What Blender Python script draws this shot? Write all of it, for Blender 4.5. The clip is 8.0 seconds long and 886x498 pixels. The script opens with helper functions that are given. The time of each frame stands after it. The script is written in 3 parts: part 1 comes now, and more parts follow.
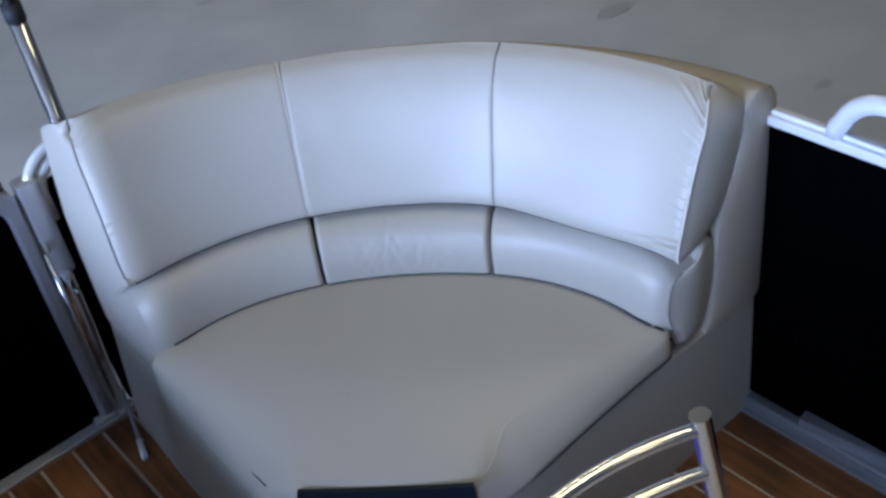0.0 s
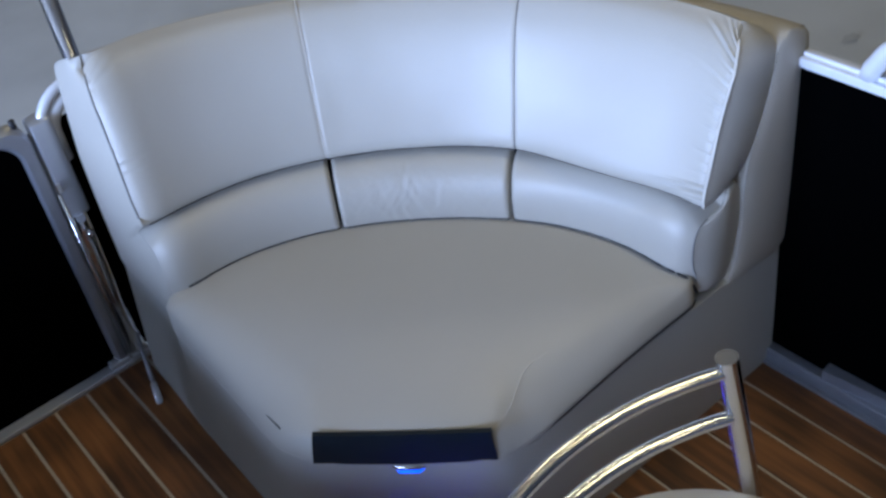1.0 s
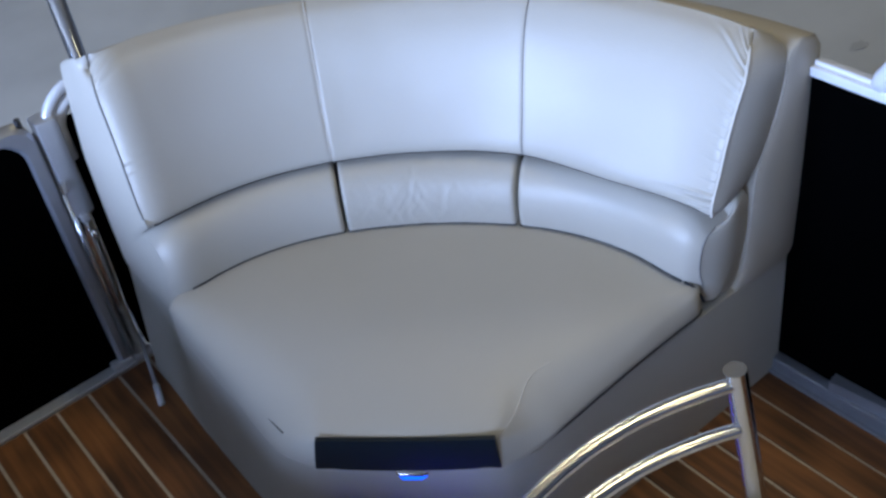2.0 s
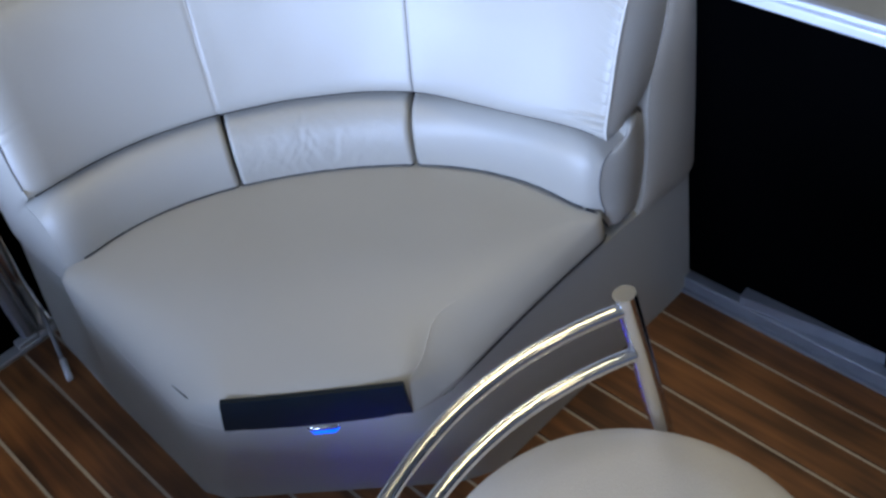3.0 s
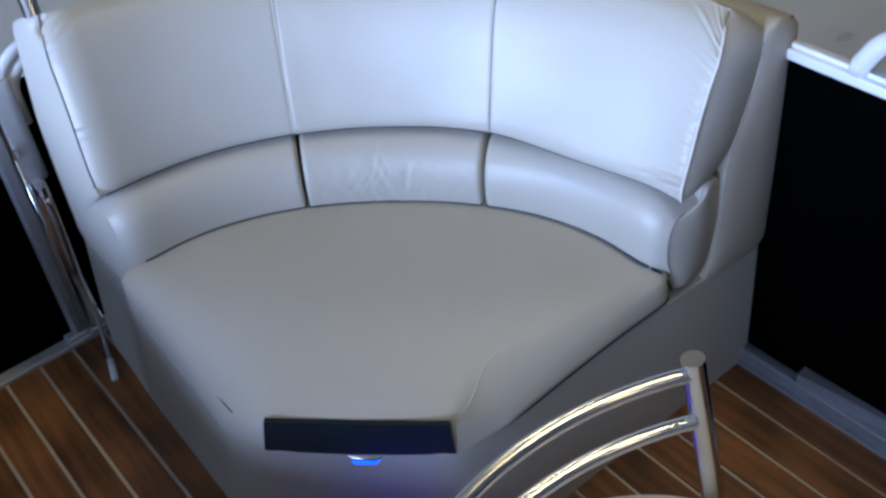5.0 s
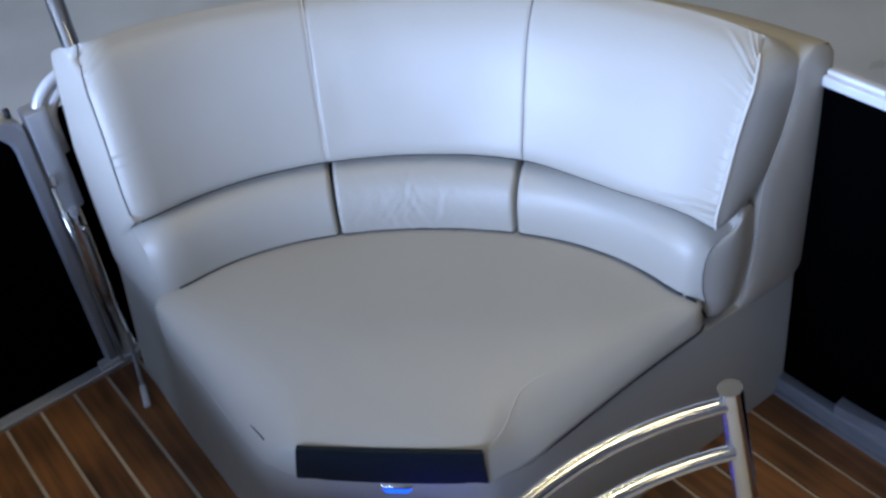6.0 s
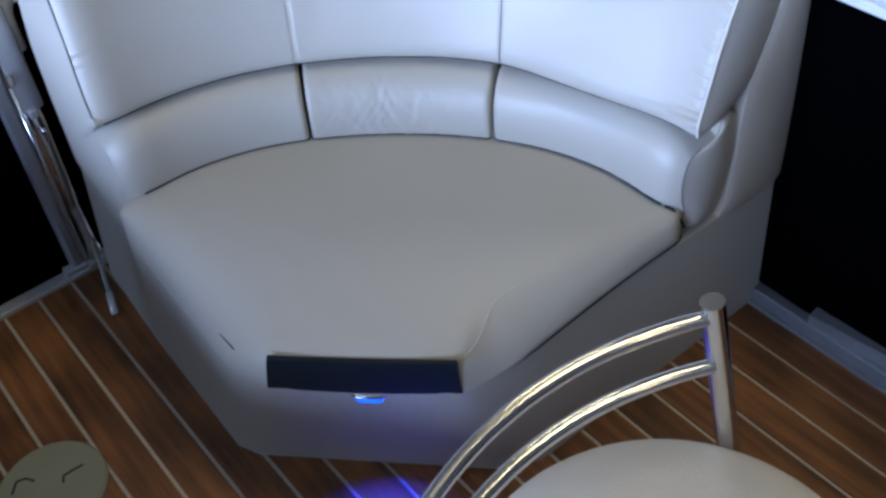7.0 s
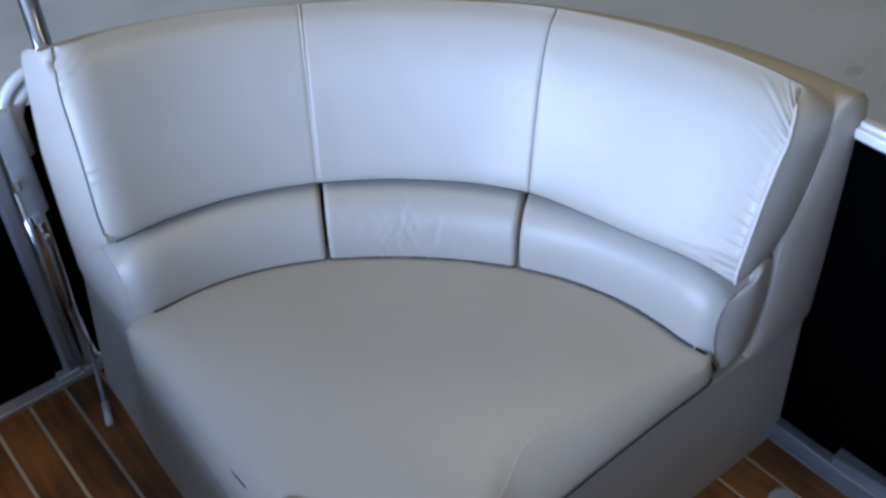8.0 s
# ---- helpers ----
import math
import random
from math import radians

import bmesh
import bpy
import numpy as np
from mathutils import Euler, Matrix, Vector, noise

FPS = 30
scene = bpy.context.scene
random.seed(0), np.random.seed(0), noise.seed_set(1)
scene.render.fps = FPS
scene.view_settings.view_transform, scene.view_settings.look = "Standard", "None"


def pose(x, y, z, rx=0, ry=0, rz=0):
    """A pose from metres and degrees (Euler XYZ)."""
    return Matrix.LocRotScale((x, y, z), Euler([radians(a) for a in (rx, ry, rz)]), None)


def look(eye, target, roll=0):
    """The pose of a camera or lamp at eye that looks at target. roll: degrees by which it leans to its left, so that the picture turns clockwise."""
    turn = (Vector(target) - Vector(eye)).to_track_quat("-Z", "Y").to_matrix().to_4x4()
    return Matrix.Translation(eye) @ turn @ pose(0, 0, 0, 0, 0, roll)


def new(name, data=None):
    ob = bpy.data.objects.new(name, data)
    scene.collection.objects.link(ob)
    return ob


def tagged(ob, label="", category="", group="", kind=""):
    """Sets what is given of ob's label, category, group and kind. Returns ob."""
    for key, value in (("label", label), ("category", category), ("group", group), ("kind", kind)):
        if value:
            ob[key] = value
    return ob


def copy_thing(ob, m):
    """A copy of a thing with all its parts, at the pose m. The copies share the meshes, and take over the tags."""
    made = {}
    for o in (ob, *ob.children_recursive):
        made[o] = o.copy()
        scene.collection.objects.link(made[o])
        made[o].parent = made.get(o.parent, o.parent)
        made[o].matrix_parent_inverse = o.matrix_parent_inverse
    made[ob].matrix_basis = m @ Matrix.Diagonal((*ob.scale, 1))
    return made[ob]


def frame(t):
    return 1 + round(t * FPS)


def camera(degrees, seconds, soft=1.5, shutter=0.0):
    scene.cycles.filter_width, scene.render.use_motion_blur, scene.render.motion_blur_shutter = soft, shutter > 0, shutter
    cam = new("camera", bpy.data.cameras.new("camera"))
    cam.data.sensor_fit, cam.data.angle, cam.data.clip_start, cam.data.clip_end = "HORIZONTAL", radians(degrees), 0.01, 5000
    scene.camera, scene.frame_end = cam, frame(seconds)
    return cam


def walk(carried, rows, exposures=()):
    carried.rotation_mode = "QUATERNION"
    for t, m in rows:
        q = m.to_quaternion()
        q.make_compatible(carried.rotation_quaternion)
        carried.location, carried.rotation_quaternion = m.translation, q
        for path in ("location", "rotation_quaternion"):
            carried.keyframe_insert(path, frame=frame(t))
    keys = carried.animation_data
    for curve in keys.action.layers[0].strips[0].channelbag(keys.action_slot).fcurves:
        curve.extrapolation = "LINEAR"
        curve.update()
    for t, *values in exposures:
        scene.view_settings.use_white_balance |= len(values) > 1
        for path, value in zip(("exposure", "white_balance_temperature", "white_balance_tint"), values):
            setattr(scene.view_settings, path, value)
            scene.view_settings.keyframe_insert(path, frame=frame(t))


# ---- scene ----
cam = camera(45.0, 8.0, soft=2.9, shutter=0.3)
PATH = [
    (0, (-0.331, -1.892, 1.665), (0.586, -0.592, 0.453), -9.9),
    (0.2, (-0.336, -1.896, 1.659), (0.6, -0.623, 0.433), -9.8),
    (0.5, (-0.335, -1.887, 1.639), (0.576, -0.603, 0.406), -9.5),
    (0.8, (-0.338, -1.879, 1.628), (0.527, -0.591, 0.366), -9.7),
    (1, (-0.333, -1.875, 1.622), (0.525, -0.588, 0.355), -10.1),
    (1.2, (-0.334, -1.874, 1.627), (0.528, -0.585, 0.364), -10.0),
    (2.3, (-0.32, -1.86, 1.611), (0.533, -0.569, 0.344), -9.4),
    (2.5, (-0.292, -1.867, 1.597), (0.564, -0.598, 0.31), -11.3),
    (2.8, (-0.266, -1.877, 1.58), (0.616, -0.66, 0.259), -11.3),
    (3, (-0.257, -1.881, 1.578), (0.625, -0.706, 0.22), -12.1),
    (3.2, (-0.269, -1.878, 1.567), (0.584, -0.678, 0.213), -9.1),
    (3.5, (-0.282, -1.862, 1.569), (0.563, -0.646, 0.224), -7.1),
    (3.8, (-0.277, -1.863, 1.566), (0.56, -0.629, 0.233), -7.4),
    (4, (-0.28, -1.862, 1.574), (0.58, -0.587, 0.296), -7.4),
    (4.2, (-0.283, -1.861, 1.572), (0.569, -0.581, 0.293), -7.3),
    (5.3, (-0.276, -1.852, 1.573), (0.59, -0.595, 0.28), -7.3),
    (5.5, (-0.277, -1.852, 1.57), (0.585, -0.566, 0.304), -7.4),
    (6, (-0.28, -1.849, 1.57), (0.564, -0.53, 0.326), -8.3),
    (6.2, (-0.268, -1.855, 1.568), (0.595, -0.559, 0.312), -9.7),
    (6.5, (-0.272, -1.837, 1.559), (0.557, -0.583, 0.241), -7.7),
    (6.8, (-0.267, -1.824, 1.544), (0.536, -0.616, 0.168), -7.1),
    (7, (-0.264, -1.815, 1.546), (0.539, -0.614, 0.163), -7.2),
    (7.1, (-0.251, -1.804, 1.534), (0.544, -0.602, 0.147), -7.4),
    (7.3, (-0.246, -1.777, 1.541), (0.532, -0.579, 0.14), -7.9),
    (7.5, (-0.248, -1.741, 1.553), (0.55, -0.543, 0.164), -6.6),
    (7.8, (-0.249, -1.698, 1.568), (0.633, -0.47, 0.259), -4.0),
    (8, (-0.252, -1.66, 1.603), (0.646, -0.445, 0.291), -3.4),
]
EXPOSURES = [(0.0, -0.18), (1.2, -0.10), (2.3, -0.02), (4.2, 0.0), (5.3, -0.02), (7.0, -0.05), (8.0, -0.08)]
walk(cam, [(t, look(eye, target, roll)) for t, eye, target, roll in PATH], EXPOSURES)

# ---- light ----
world = bpy.data.worlds.new("hall_air")
world.use_nodes = True
scene.world = world
wn, wl = world.node_tree.nodes, world.node_tree.links
sky = wn.new("ShaderNodeTexSky")
sky.sky_type = "NISHITA"
sky.sun_disc = False
sky.sun_elevation, sky.sun_rotation = radians(40), radians(250)
wl.new(sky.outputs["Color"], wn["Background"].inputs["Color"])
wn["Background"].inputs["Strength"].default_value = 0.1


def area(name, eye, target, width, height, watts, colour):
    lamp = bpy.data.lights.new(name, "AREA")
    lamp.shape, lamp.size, lamp.size_y = "RECTANGLE", width, height
    lamp.energy, lamp.color = watts, colour
    ob = new(name, lamp)
    ob.matrix_world = look(eye, target)
    return ob


# daylight through the wide opening of the hall, and unseen warm fill lamps added overhead
area("door_daylight", (-9.4, -1.6, 1.5), (0.5, -0.7, 0.7), 7.6, 3.4, 2700, (0.388, 0.55, 0.978))
area("warm_fill_light", (1.5, -1.5, 4.85), (1.4, -1.2, 0), 0.3, 2.6, 42, (1.0, 0.88, 0.53))
area("warm_fill_light", (1.0, -6.2, 4.85), (1.0, -5.2, 0), 0.3, 2.6, 16, (1.0, 0.88, 0.58))
area("warm_fill_light", (3.5, 4.0, 4.85), (3.5, 4.0, 0), 1.6, 0.3, 62, (1.0, 0.88, 0.58))


# ---- materials ----
def material(name, colour, rough=0.5, metal=0.0, colour2=None, scale=8.0, mix=0.5, grain=None, grain_depth=0.0, spec=0.5, bump2=None, bump2_depth=0.0):
    """Two scales of variation: blotches between colour and colour2, and a fine grain in relief."""
    m = bpy.data.materials.new(name)
    m.use_nodes = True
    n, l = m.node_tree.nodes, m.node_tree.links
    b = n["Principled BSDF"]
    b.inputs["Roughness"].default_value, b.inputs["Metallic"].default_value = rough, metal
    b.inputs["Specular IOR Level"].default_value = spec
    tc = n.new("ShaderNodeTexCoord")
    no = n.new("ShaderNodeTexNoise")
    no.inputs["Scale"].default_value, no.inputs["Detail"].default_value = scale, 5
    l.new(tc.outputs["Object"], no.inputs["Vector"])
    mx = n.new("ShaderNodeMix")
    mx.data_type = "RGBA"
    mx.inputs[6].default_value = (*colour, 1)
    mx.inputs[7].default_value = (*(colour2 or [c * 0.85 for c in colour]), 1)
    mr = n.new("ShaderNodeMapRange")
    mr.inputs[1].default_value, mr.inputs[2].default_value = 0.35, 0.65
    mr.inputs[4].default_value = mix
    l.new(no.outputs["Fac"], mr.inputs[0])
    l.new(mr.outputs[0], mx.inputs[0])
    l.new(mx.outputs[2], b.inputs["Base Color"])
    rr = n.new("ShaderNodeMapRange")
    rr.inputs[3].default_value, rr.inputs[4].default_value = rough * 0.85, min(1, rough * 1.15)
    l.new(no.outputs["Fac"], rr.inputs[0])
    l.new(rr.outputs[0], b.inputs["Roughness"])
    last = None
    for sc, depth, kind in ((grain, grain_depth, "fine"), (bump2, bump2_depth, "wide")):
        if sc:
            g = n.new("ShaderNodeTexNoise")
            g.inputs["Scale"].default_value, g.inputs["Detail"].default_value = sc, 3
            l.new(tc.outputs["Object"], g.inputs["Vector"])
            bp = n.new("ShaderNodeBump")
            bp.inputs["Strength"].default_value, bp.inputs["Distance"].default_value = 1.0, depth
            l.new(g.outputs["Fac"], bp.inputs["Height"])
            if last:
                l.new(last.outputs["Normal"], bp.inputs["Normal"])
            l.new(bp.outputs["Normal"], b.inputs["Normal"])
            last = bp
    return m


VINYL = material("vinyl_beige", (0.482, 0.446, 0.376), 0.42, spec=0.64, colour2=(0.460, 0.430, 0.362), scale=6, grain=420, grain_depth=0.0004, bump2=14, bump2_depth=0.0012)
VINYL_CREASED = material("vinyl_creased", (0.482, 0.446, 0.376), 0.42, spec=0.64, colour2=(0.455, 0.425, 0.362), scale=9, grain=420, grain_depth=0.0005, bump2=40, bump2_depth=0.0016)
SHELL = material("moulded_base", (0.46, 0.44, 0.38), 0.5, colour2=(0.42, 0.40, 0.34), scale=5, grain=300, grain_depth=0.0006)
SHELL_VINYL = material("shell_vinyl", (0.48, 0.43, 0.35), 0.42, colour2=(0.44, 0.40, 0.32), scale=6, grain=420, grain_depth=0.0004, bump2=14, bump2_depth=0.001)
DARK_THREAD = material("dark_thread", (0.20, 0.19, 0.18), 0.7, scale=60)
THREAD = material("thread", (0.62, 0.58, 0.50), 0.75, scale=60)
NAVY = material("navy_vinyl", (0.006, 0.012, 0.017), 0.42, colour2=(0.009, 0.016, 0.022), scale=30, grain=420, grain_depth=0.0005, spec=0.22)
# near-black that stands in for the shade inside gaps, seams and the slit
GAP_SHADE = material("gap_shade", (0.015, 0.015, 0.018), 0.8, scale=20)
CHROME = material("polished_steel", (0.80, 0.79, 0.78), 0.14, 1.0, colour2=(0.76, 0.75, 0.75), scale=20)
ALUMINIUM = material("brushed_aluminium", (0.62, 0.63, 0.65), 0.36, 0.5, colour2=(0.52, 0.53, 0.56), scale=14, grain=180, grain_depth=0.0003)
SILL = material("dark_anodised_sill", (0.34, 0.355, 0.38), 0.32, 0.55, colour2=(0.26, 0.275, 0.30), scale=22, grain=180, grain_depth=0.0003)
GATE_GREY = material("dull_anodised_frame", (0.42, 0.43, 0.46), 0.38, 0.6, colour2=(0.35, 0.36, 0.39), scale=14, grain=180, grain_depth=0.0003)
WHITE_RAIL = material("bright_anodised_rail", (0.84, 0.85, 0.86), 0.22, 0.25, colour2=(0.77, 0.78, 0.80), scale=14)
BLACK = material("black_panel", (0.0008, 0.0009, 0.001), 0.7, colour2=(0.0012, 0.0012, 0.0014), scale=6, spec=0.0)
RUBBER = material("black_rubber", (0.02, 0.02, 0.022), 0.7, scale=30)
CAULK = material("pale_caulk", (0.58, 0.52, 0.43), 0.6, colour2=(0.47, 0.42, 0.34), scale=40)
CONCRETE = material("hall_concrete", (0.56, 0.575, 0.56), 0.7, colour2=(0.43, 0.445, 0.435), scale=1.3, mix=0.8, grain=60, grain_depth=0.001)
HALL = material("hall_wall_paint", (0.22, 0.22, 0.215), 0.8, scale=0.7)
CEILING = material("hall_ceiling_sheet", (0.24, 0.21, 0.17), 0.8, scale=0.7)
STAIN = material("oil_stain", (0.43, 0.44, 0.43), 0.65, scale=5)
PAD = material("stool_vinyl", (0.70, 0.65, 0.57), 0.45, colour2=(0.66, 0.61, 0.53), scale=8, grain=400, grain_depth=0.0005)
DISC = material("tan_plastic", (0.29, 0.285, 0.20), 0.6, colour2=(0.25, 0.245, 0.17), scale=14, grain=200, grain_depth=0.0004)


def plank_material():
    m = bpy.data.materials.new("teak_plank")
    m.use_nodes = True
    n, l = m.node_tree.nodes, m.node_tree.links
    b = n["Principled BSDF"]
    tc, oi = n.new("ShaderNodeTexCoord"), n.new("ShaderNodeObjectInfo")
    add = n.new("ShaderNodeVectorMath")
    sc = n.new("ShaderNodeVectorMath")
    sc.operation = "SCALE"
    sc.inputs[0].default_value = (3.1, 7.7, 0)
    l.new(oi.outputs["Random"], sc.inputs["Scale"])
    l.new(tc.outputs["Object"], add.inputs[0])
    l.new(sc.outputs[0], add.inputs[1])
    mp = n.new("ShaderNodeMapping")
    mp.inputs["Scale"].default_value = (55, 3.5, 10)
    l.new(add.outputs[0], mp.inputs["Vector"])
    grain, blot = n.new("ShaderNodeTexNoise"), n.new("ShaderNodeTexNoise")
    grain.inputs["Scale"].default_value, grain.inputs["Detail"].default_value = 1.0, 6
    blot.inputs["Scale"].default_value = 5
    l.new(mp.outputs[0], grain.inputs["Vector"])
    l.new(add.outputs[0], blot.inputs["Vector"])
    ramp = n.new("ShaderNodeValToRGB")
    ramp.color_ramp.elements[0].position, ramp.color_ramp.elements[0].color = 0.36, (0.06, 0.025, 0.010, 1)
    ramp.color_ramp.elements[1].position, ramp.color_ramp.elements[1].color = 0.68, (0.33, 0.130, 0.040, 1)
    mixv = n.new("ShaderNodeMath")
    mixv.operation = "MULTIPLY_ADD"
    mixv.inputs[1].default_value = 0.5
    half = n.new("ShaderNodeMath")
    half.operation = "MULTIPLY"
    half.inputs[1].default_value = 0.5
    l.new(grain.outputs["Fac"], mixv.inputs[0])
    l.new(blot.outputs["Fac"], half.inputs[0])
    l.new(half.outputs[0], mixv.inputs[2])
    l.new(mixv.outputs[0], ramp.inputs["Fac"])
    l.new(ramp.outputs["Color"], b.inputs["Base Color"])
    b.inputs["Roughness"].default_value = 0.5
    bp = n.new("ShaderNodeBump")
    bp.inputs["Distance"].default_value = 0.0006
    l.new(grain.outputs["Fac"], bp.inputs["Height"])
    l.new(bp.outputs["Normal"], b.inputs["Normal"])
    return m


TEAK = plank_material()


def glow(name, colour, strength):
    m = bpy.data.materials.new(name)
    m.use_nodes = True
    b = m.node_tree.nodes["Principled BSDF"]
    b.inputs["Base Color"].default_value = (*colour, 1)
    b.inputs["Emission Color"].default_value = (*colour, 1)
    b.inputs["Emission Strength"].default_value = strength
    return m


LED = glow("blue_led_lens", (0.0, 0.10, 1.0), 2.1)


# ---- mesh helpers ----
def part(name, bm, mat, parent=None, label="", smooth=True):
    me = bpy.data.meshes.new(name)
    bmesh.ops.recalc_face_normals(bm, faces=bm.faces)
    bm.to_mesh(me)
    bm.free()
    for p in me.polygons:
        p.use_smooth = smooth
    me.materials.append(mat)
    ob = new(name, me)
    if parent:
        ob.parent = parent
    if label:
        ob["label"] = label
    return ob


def sharp(ob, angle=35):
    """Keeps corners crisp on smooth-shaded parts."""
    me = ob.data
    bm = bmesh.new()
    bm.from_mesh(me)
    for e in bm.edges:
        e.smooth = len(e.link_faces) == 2 and e.calc_face_angle(0) < radians(angle)
    bm.to_mesh(me)
    bm.free()
    return ob


def box(lo, hi, bevel=0.0):
    bm = bmesh.new()
    bmesh.ops.create_cube(bm, size=1)
    for v in bm.verts:
        v.co = Vector([lo[i] + (v.co[i] + 0.5) * (hi[i] - lo[i]) for i in range(3)])
    if bevel:
        bmesh.ops.bevel(bm, geom=bm.edges[:], offset=bevel, segments=2, affect="EDGES", profile=0.5)
    return bm


def tube(points, radius, sides=12, close_ends=True, square=False):
    """A round (or square) pipe along the points."""
    bm = bmesh.new()
    pts = [Vector(p) for p in points]
    rings, up = [], None
    for i, p in enumerate(pts):
        t = (pts[min(i + 1, len(pts) - 1)] - pts[max(i - 1, 0)]).normalized()
        if up is None:
            up = Vector((0, 0, 1)) if abs(t.z) < 0.9 else Vector((1, 0, 0))
        a = t.cross(up).normalized()
        up = a.cross(t).normalized()
        ring = []
        for k in range(sides):
            w = 2 * math.pi * (k + (0.5 if square else 0)) / sides
            ring.append(bm.verts.new(p + radius * (math.cos(w) * a + math.sin(w) * up)))
        rings.append(ring)
    for r0, r1 in zip(rings, rings[1:]):
        for k in range(sides):
            bm.faces.new((r0[k], r0[(k + 1) % sides], r1[(k + 1) % sides], r1[k]))
    if close_ends:
        bm.faces.new(rings[0][::-1])
        bm.faces.new(rings[-1])
    return bm


def join(*bms):
    out = bms[0]
    for b in bms[1:]:
        me = bpy.data.meshes.new("joined")
        b.to_mesh(me)
        b.free()
        out.from_mesh(me)
        bpy.data.meshes.remove(me)
    return out


def lathe(profile, centre, sides=48):
    bm = bmesh.new()
    rings = []
    for r, z in profile:
        rings.append([bm.verts.new((centre[0] + r * math.cos(2 * math.pi * k / sides), centre[1] + r * math.sin(2 * math.pi * k / sides), z)) for k in range(sides)])
    for r0, r1 in zip(rings, rings[1:]):
        for k in range(sides):
            bm.faces.new((r0[k], r0[(k + 1) % sides], r1[(k + 1) % sides], r1[k]))
    bm.faces.new(rings[0][::-1])
    bm.faces.new(rings[-1])
    return bm


def arc(centre, r, a0, a1, n, axis="xz"):
    out = []
    for i in range(n + 1):
        a = radians(a0 + (a1 - a0) * i / n)
        c, s = r * math.cos(a), r * math.sin(a)
        out.append({"xz": (centre[0] + c, centre[1], centre[2] + s), "yz": (centre[0], centre[1] + c, centre[2] + s), "xy": (centre[0] + c, centre[1] + s, centre[2])}[axis])
    return out


def thing(name, label, category, group="", kind="", at=(0, 0, 0)):
    ob = new(name)
    ob.location = at
    ob.empty_display_size = 0.05
    return tagged(ob, label, category, group, kind)


# ---- the hall ----
GROUND = -0.8


def hall():
    ground = part("ground", box((-16, -16, GROUND - 0.2), (16, 16, GROUND)), CONCRETE, smooth=False)
    tagged(ground, "worn grey concrete floor of a large hall", "floor", kind="structure")
    for name, lo, hi in (
        ("wall_north", (-9.8, 10.2, GROUND), (12, 10.4, 5)), ("wall_south", (-9.8, -12.4, GROUND), (12, -12.2, 5)),
        ("wall_east", (12, -12.4, GROUND), (12.2, 10.4, 5)),
    ):
        tagged(part(name, box(lo, hi), HALL, smooth=False), "plain grey hall wall", "wall", kind="structure")
    west = join(box((-9.8, -12.2, GROUND), (-9.6, -5.5, 5)), box((-9.8, 2.3, GROUND), (-9.6, 10.2, 5)), box((-9.8, -5.5, 3.3), (-9.6, 2.3, 5)))
    tagged(part("wall_west", west, HALL, smooth=False), "plain grey hall wall with a wide opening to daylight", "wall", kind="structure")
    tagged(part("ceiling", box((-9.8, -12.4, 5), (12.2, 10.4, 5.2)), CEILING, smooth=False), "plain dark grey hall ceiling", "ceiling", kind="structure")


hall()


def oil_stain(x, y, r):
    bm = bmesh.new()
    rim = [bm.verts.new((x + r * w * math.cos(a), y + 0.6 * r * w * math.sin(a), GROUND + 0.004)) for a, w in ((2 * math.pi * k / 20, 0.7 + 0.5 * random.random()) for k in range(20))]
    bm.faces.new(rim)
    tagged(part("oil_stain", bm, STAIN, smooth=False), "dark oil stain on the concrete", "stain", "oil stains", "structure")


for x, y, r in ((3.39, 1.55, 0.10), (2.2, 3.63, 0.06), (3.35, 0.31, 0.05)):
    oil_stain(x, y, r)

# ---- deck ----
PITCH = 0.075


def deck():
    floor = part("floor", box((-0.90, -4.2, -0.09), (0.985, 0.03, -0.004)), CAULK, smooth=False)
    tagged(floor, "boat deck of brown teak-look planks with pale seams", "deck", kind="structure")
    w = PITCH - 0.007
    bm = bmesh.new()
    prof = [(-w / 2, -0.004), (-w / 2, -0.0006), (-w / 2 + 0.0012, 0), (w / 2 - 0.0012, 0), (w / 2, -0.0006), (w / 2, -0.004)]
    ends = [[bm.verts.new((x, y, z)) for x, z in prof] for y in (-4.2, 0.0)]
    for i in range(5):
        bm.faces.new((ends[0][i], ends[0][i + 1], ends[1][i + 1], ends[1][i]))
    bm.faces.new(ends[0])
    bm.faces.new(ends[1][::-1])
    bmesh.ops.recalc_face_normals(bm, faces=bm.faces)
    me = bpy.data.meshes.new("plank")
    bm.to_mesh(me)
    bm.free()
    me.materials.append(TEAK)
    for k in range(-12, 13):
        p = new("plank", me)
        p.parent = floor
        p.location = ((k + 0.5) * PITCH, 0, 0)
    for x in (-0.5, 0.45):
        pts = [(x, -4.3, -0.45), (x, -1.1, -0.45), (x, -0.8, -0.43), (x, -0.7, -0.39)]
        tagged(part("hull_float", tube(pts, 0.35, 28), ALUMINIUM), "dull aluminium float tube under the deck", "float", "hull floats", "structure")


deck()

# ---- corner lounge: s runs across it, d into the corner, z up ----
C = 1.065
R2 = math.sqrt(2)


def at(s, d, z):
    return Vector((C / 2 + (d + s) / R2, -C / 2 + (d - s) / R2, z))


def bow(o, s):
    """How far the curve that starts at depth o on the middle line has come forward at s."""
    t = min(1, max(0, (o - 0.02) / 0.268))
    return (0.55 - 0.05 * t) * s * s + (1.7 - 1.5 * t) * s ** 4


def reach(o, out=0.0):
    """Half the length of that curve between the two side planes."""
    lo, hi = 0.2, 0.9
    for _ in range(26):
        m = (lo + hi) / 2
        if m < 0.661 + out + o - bow(o, m):
            lo = m
        else:
            hi = m
    return lo


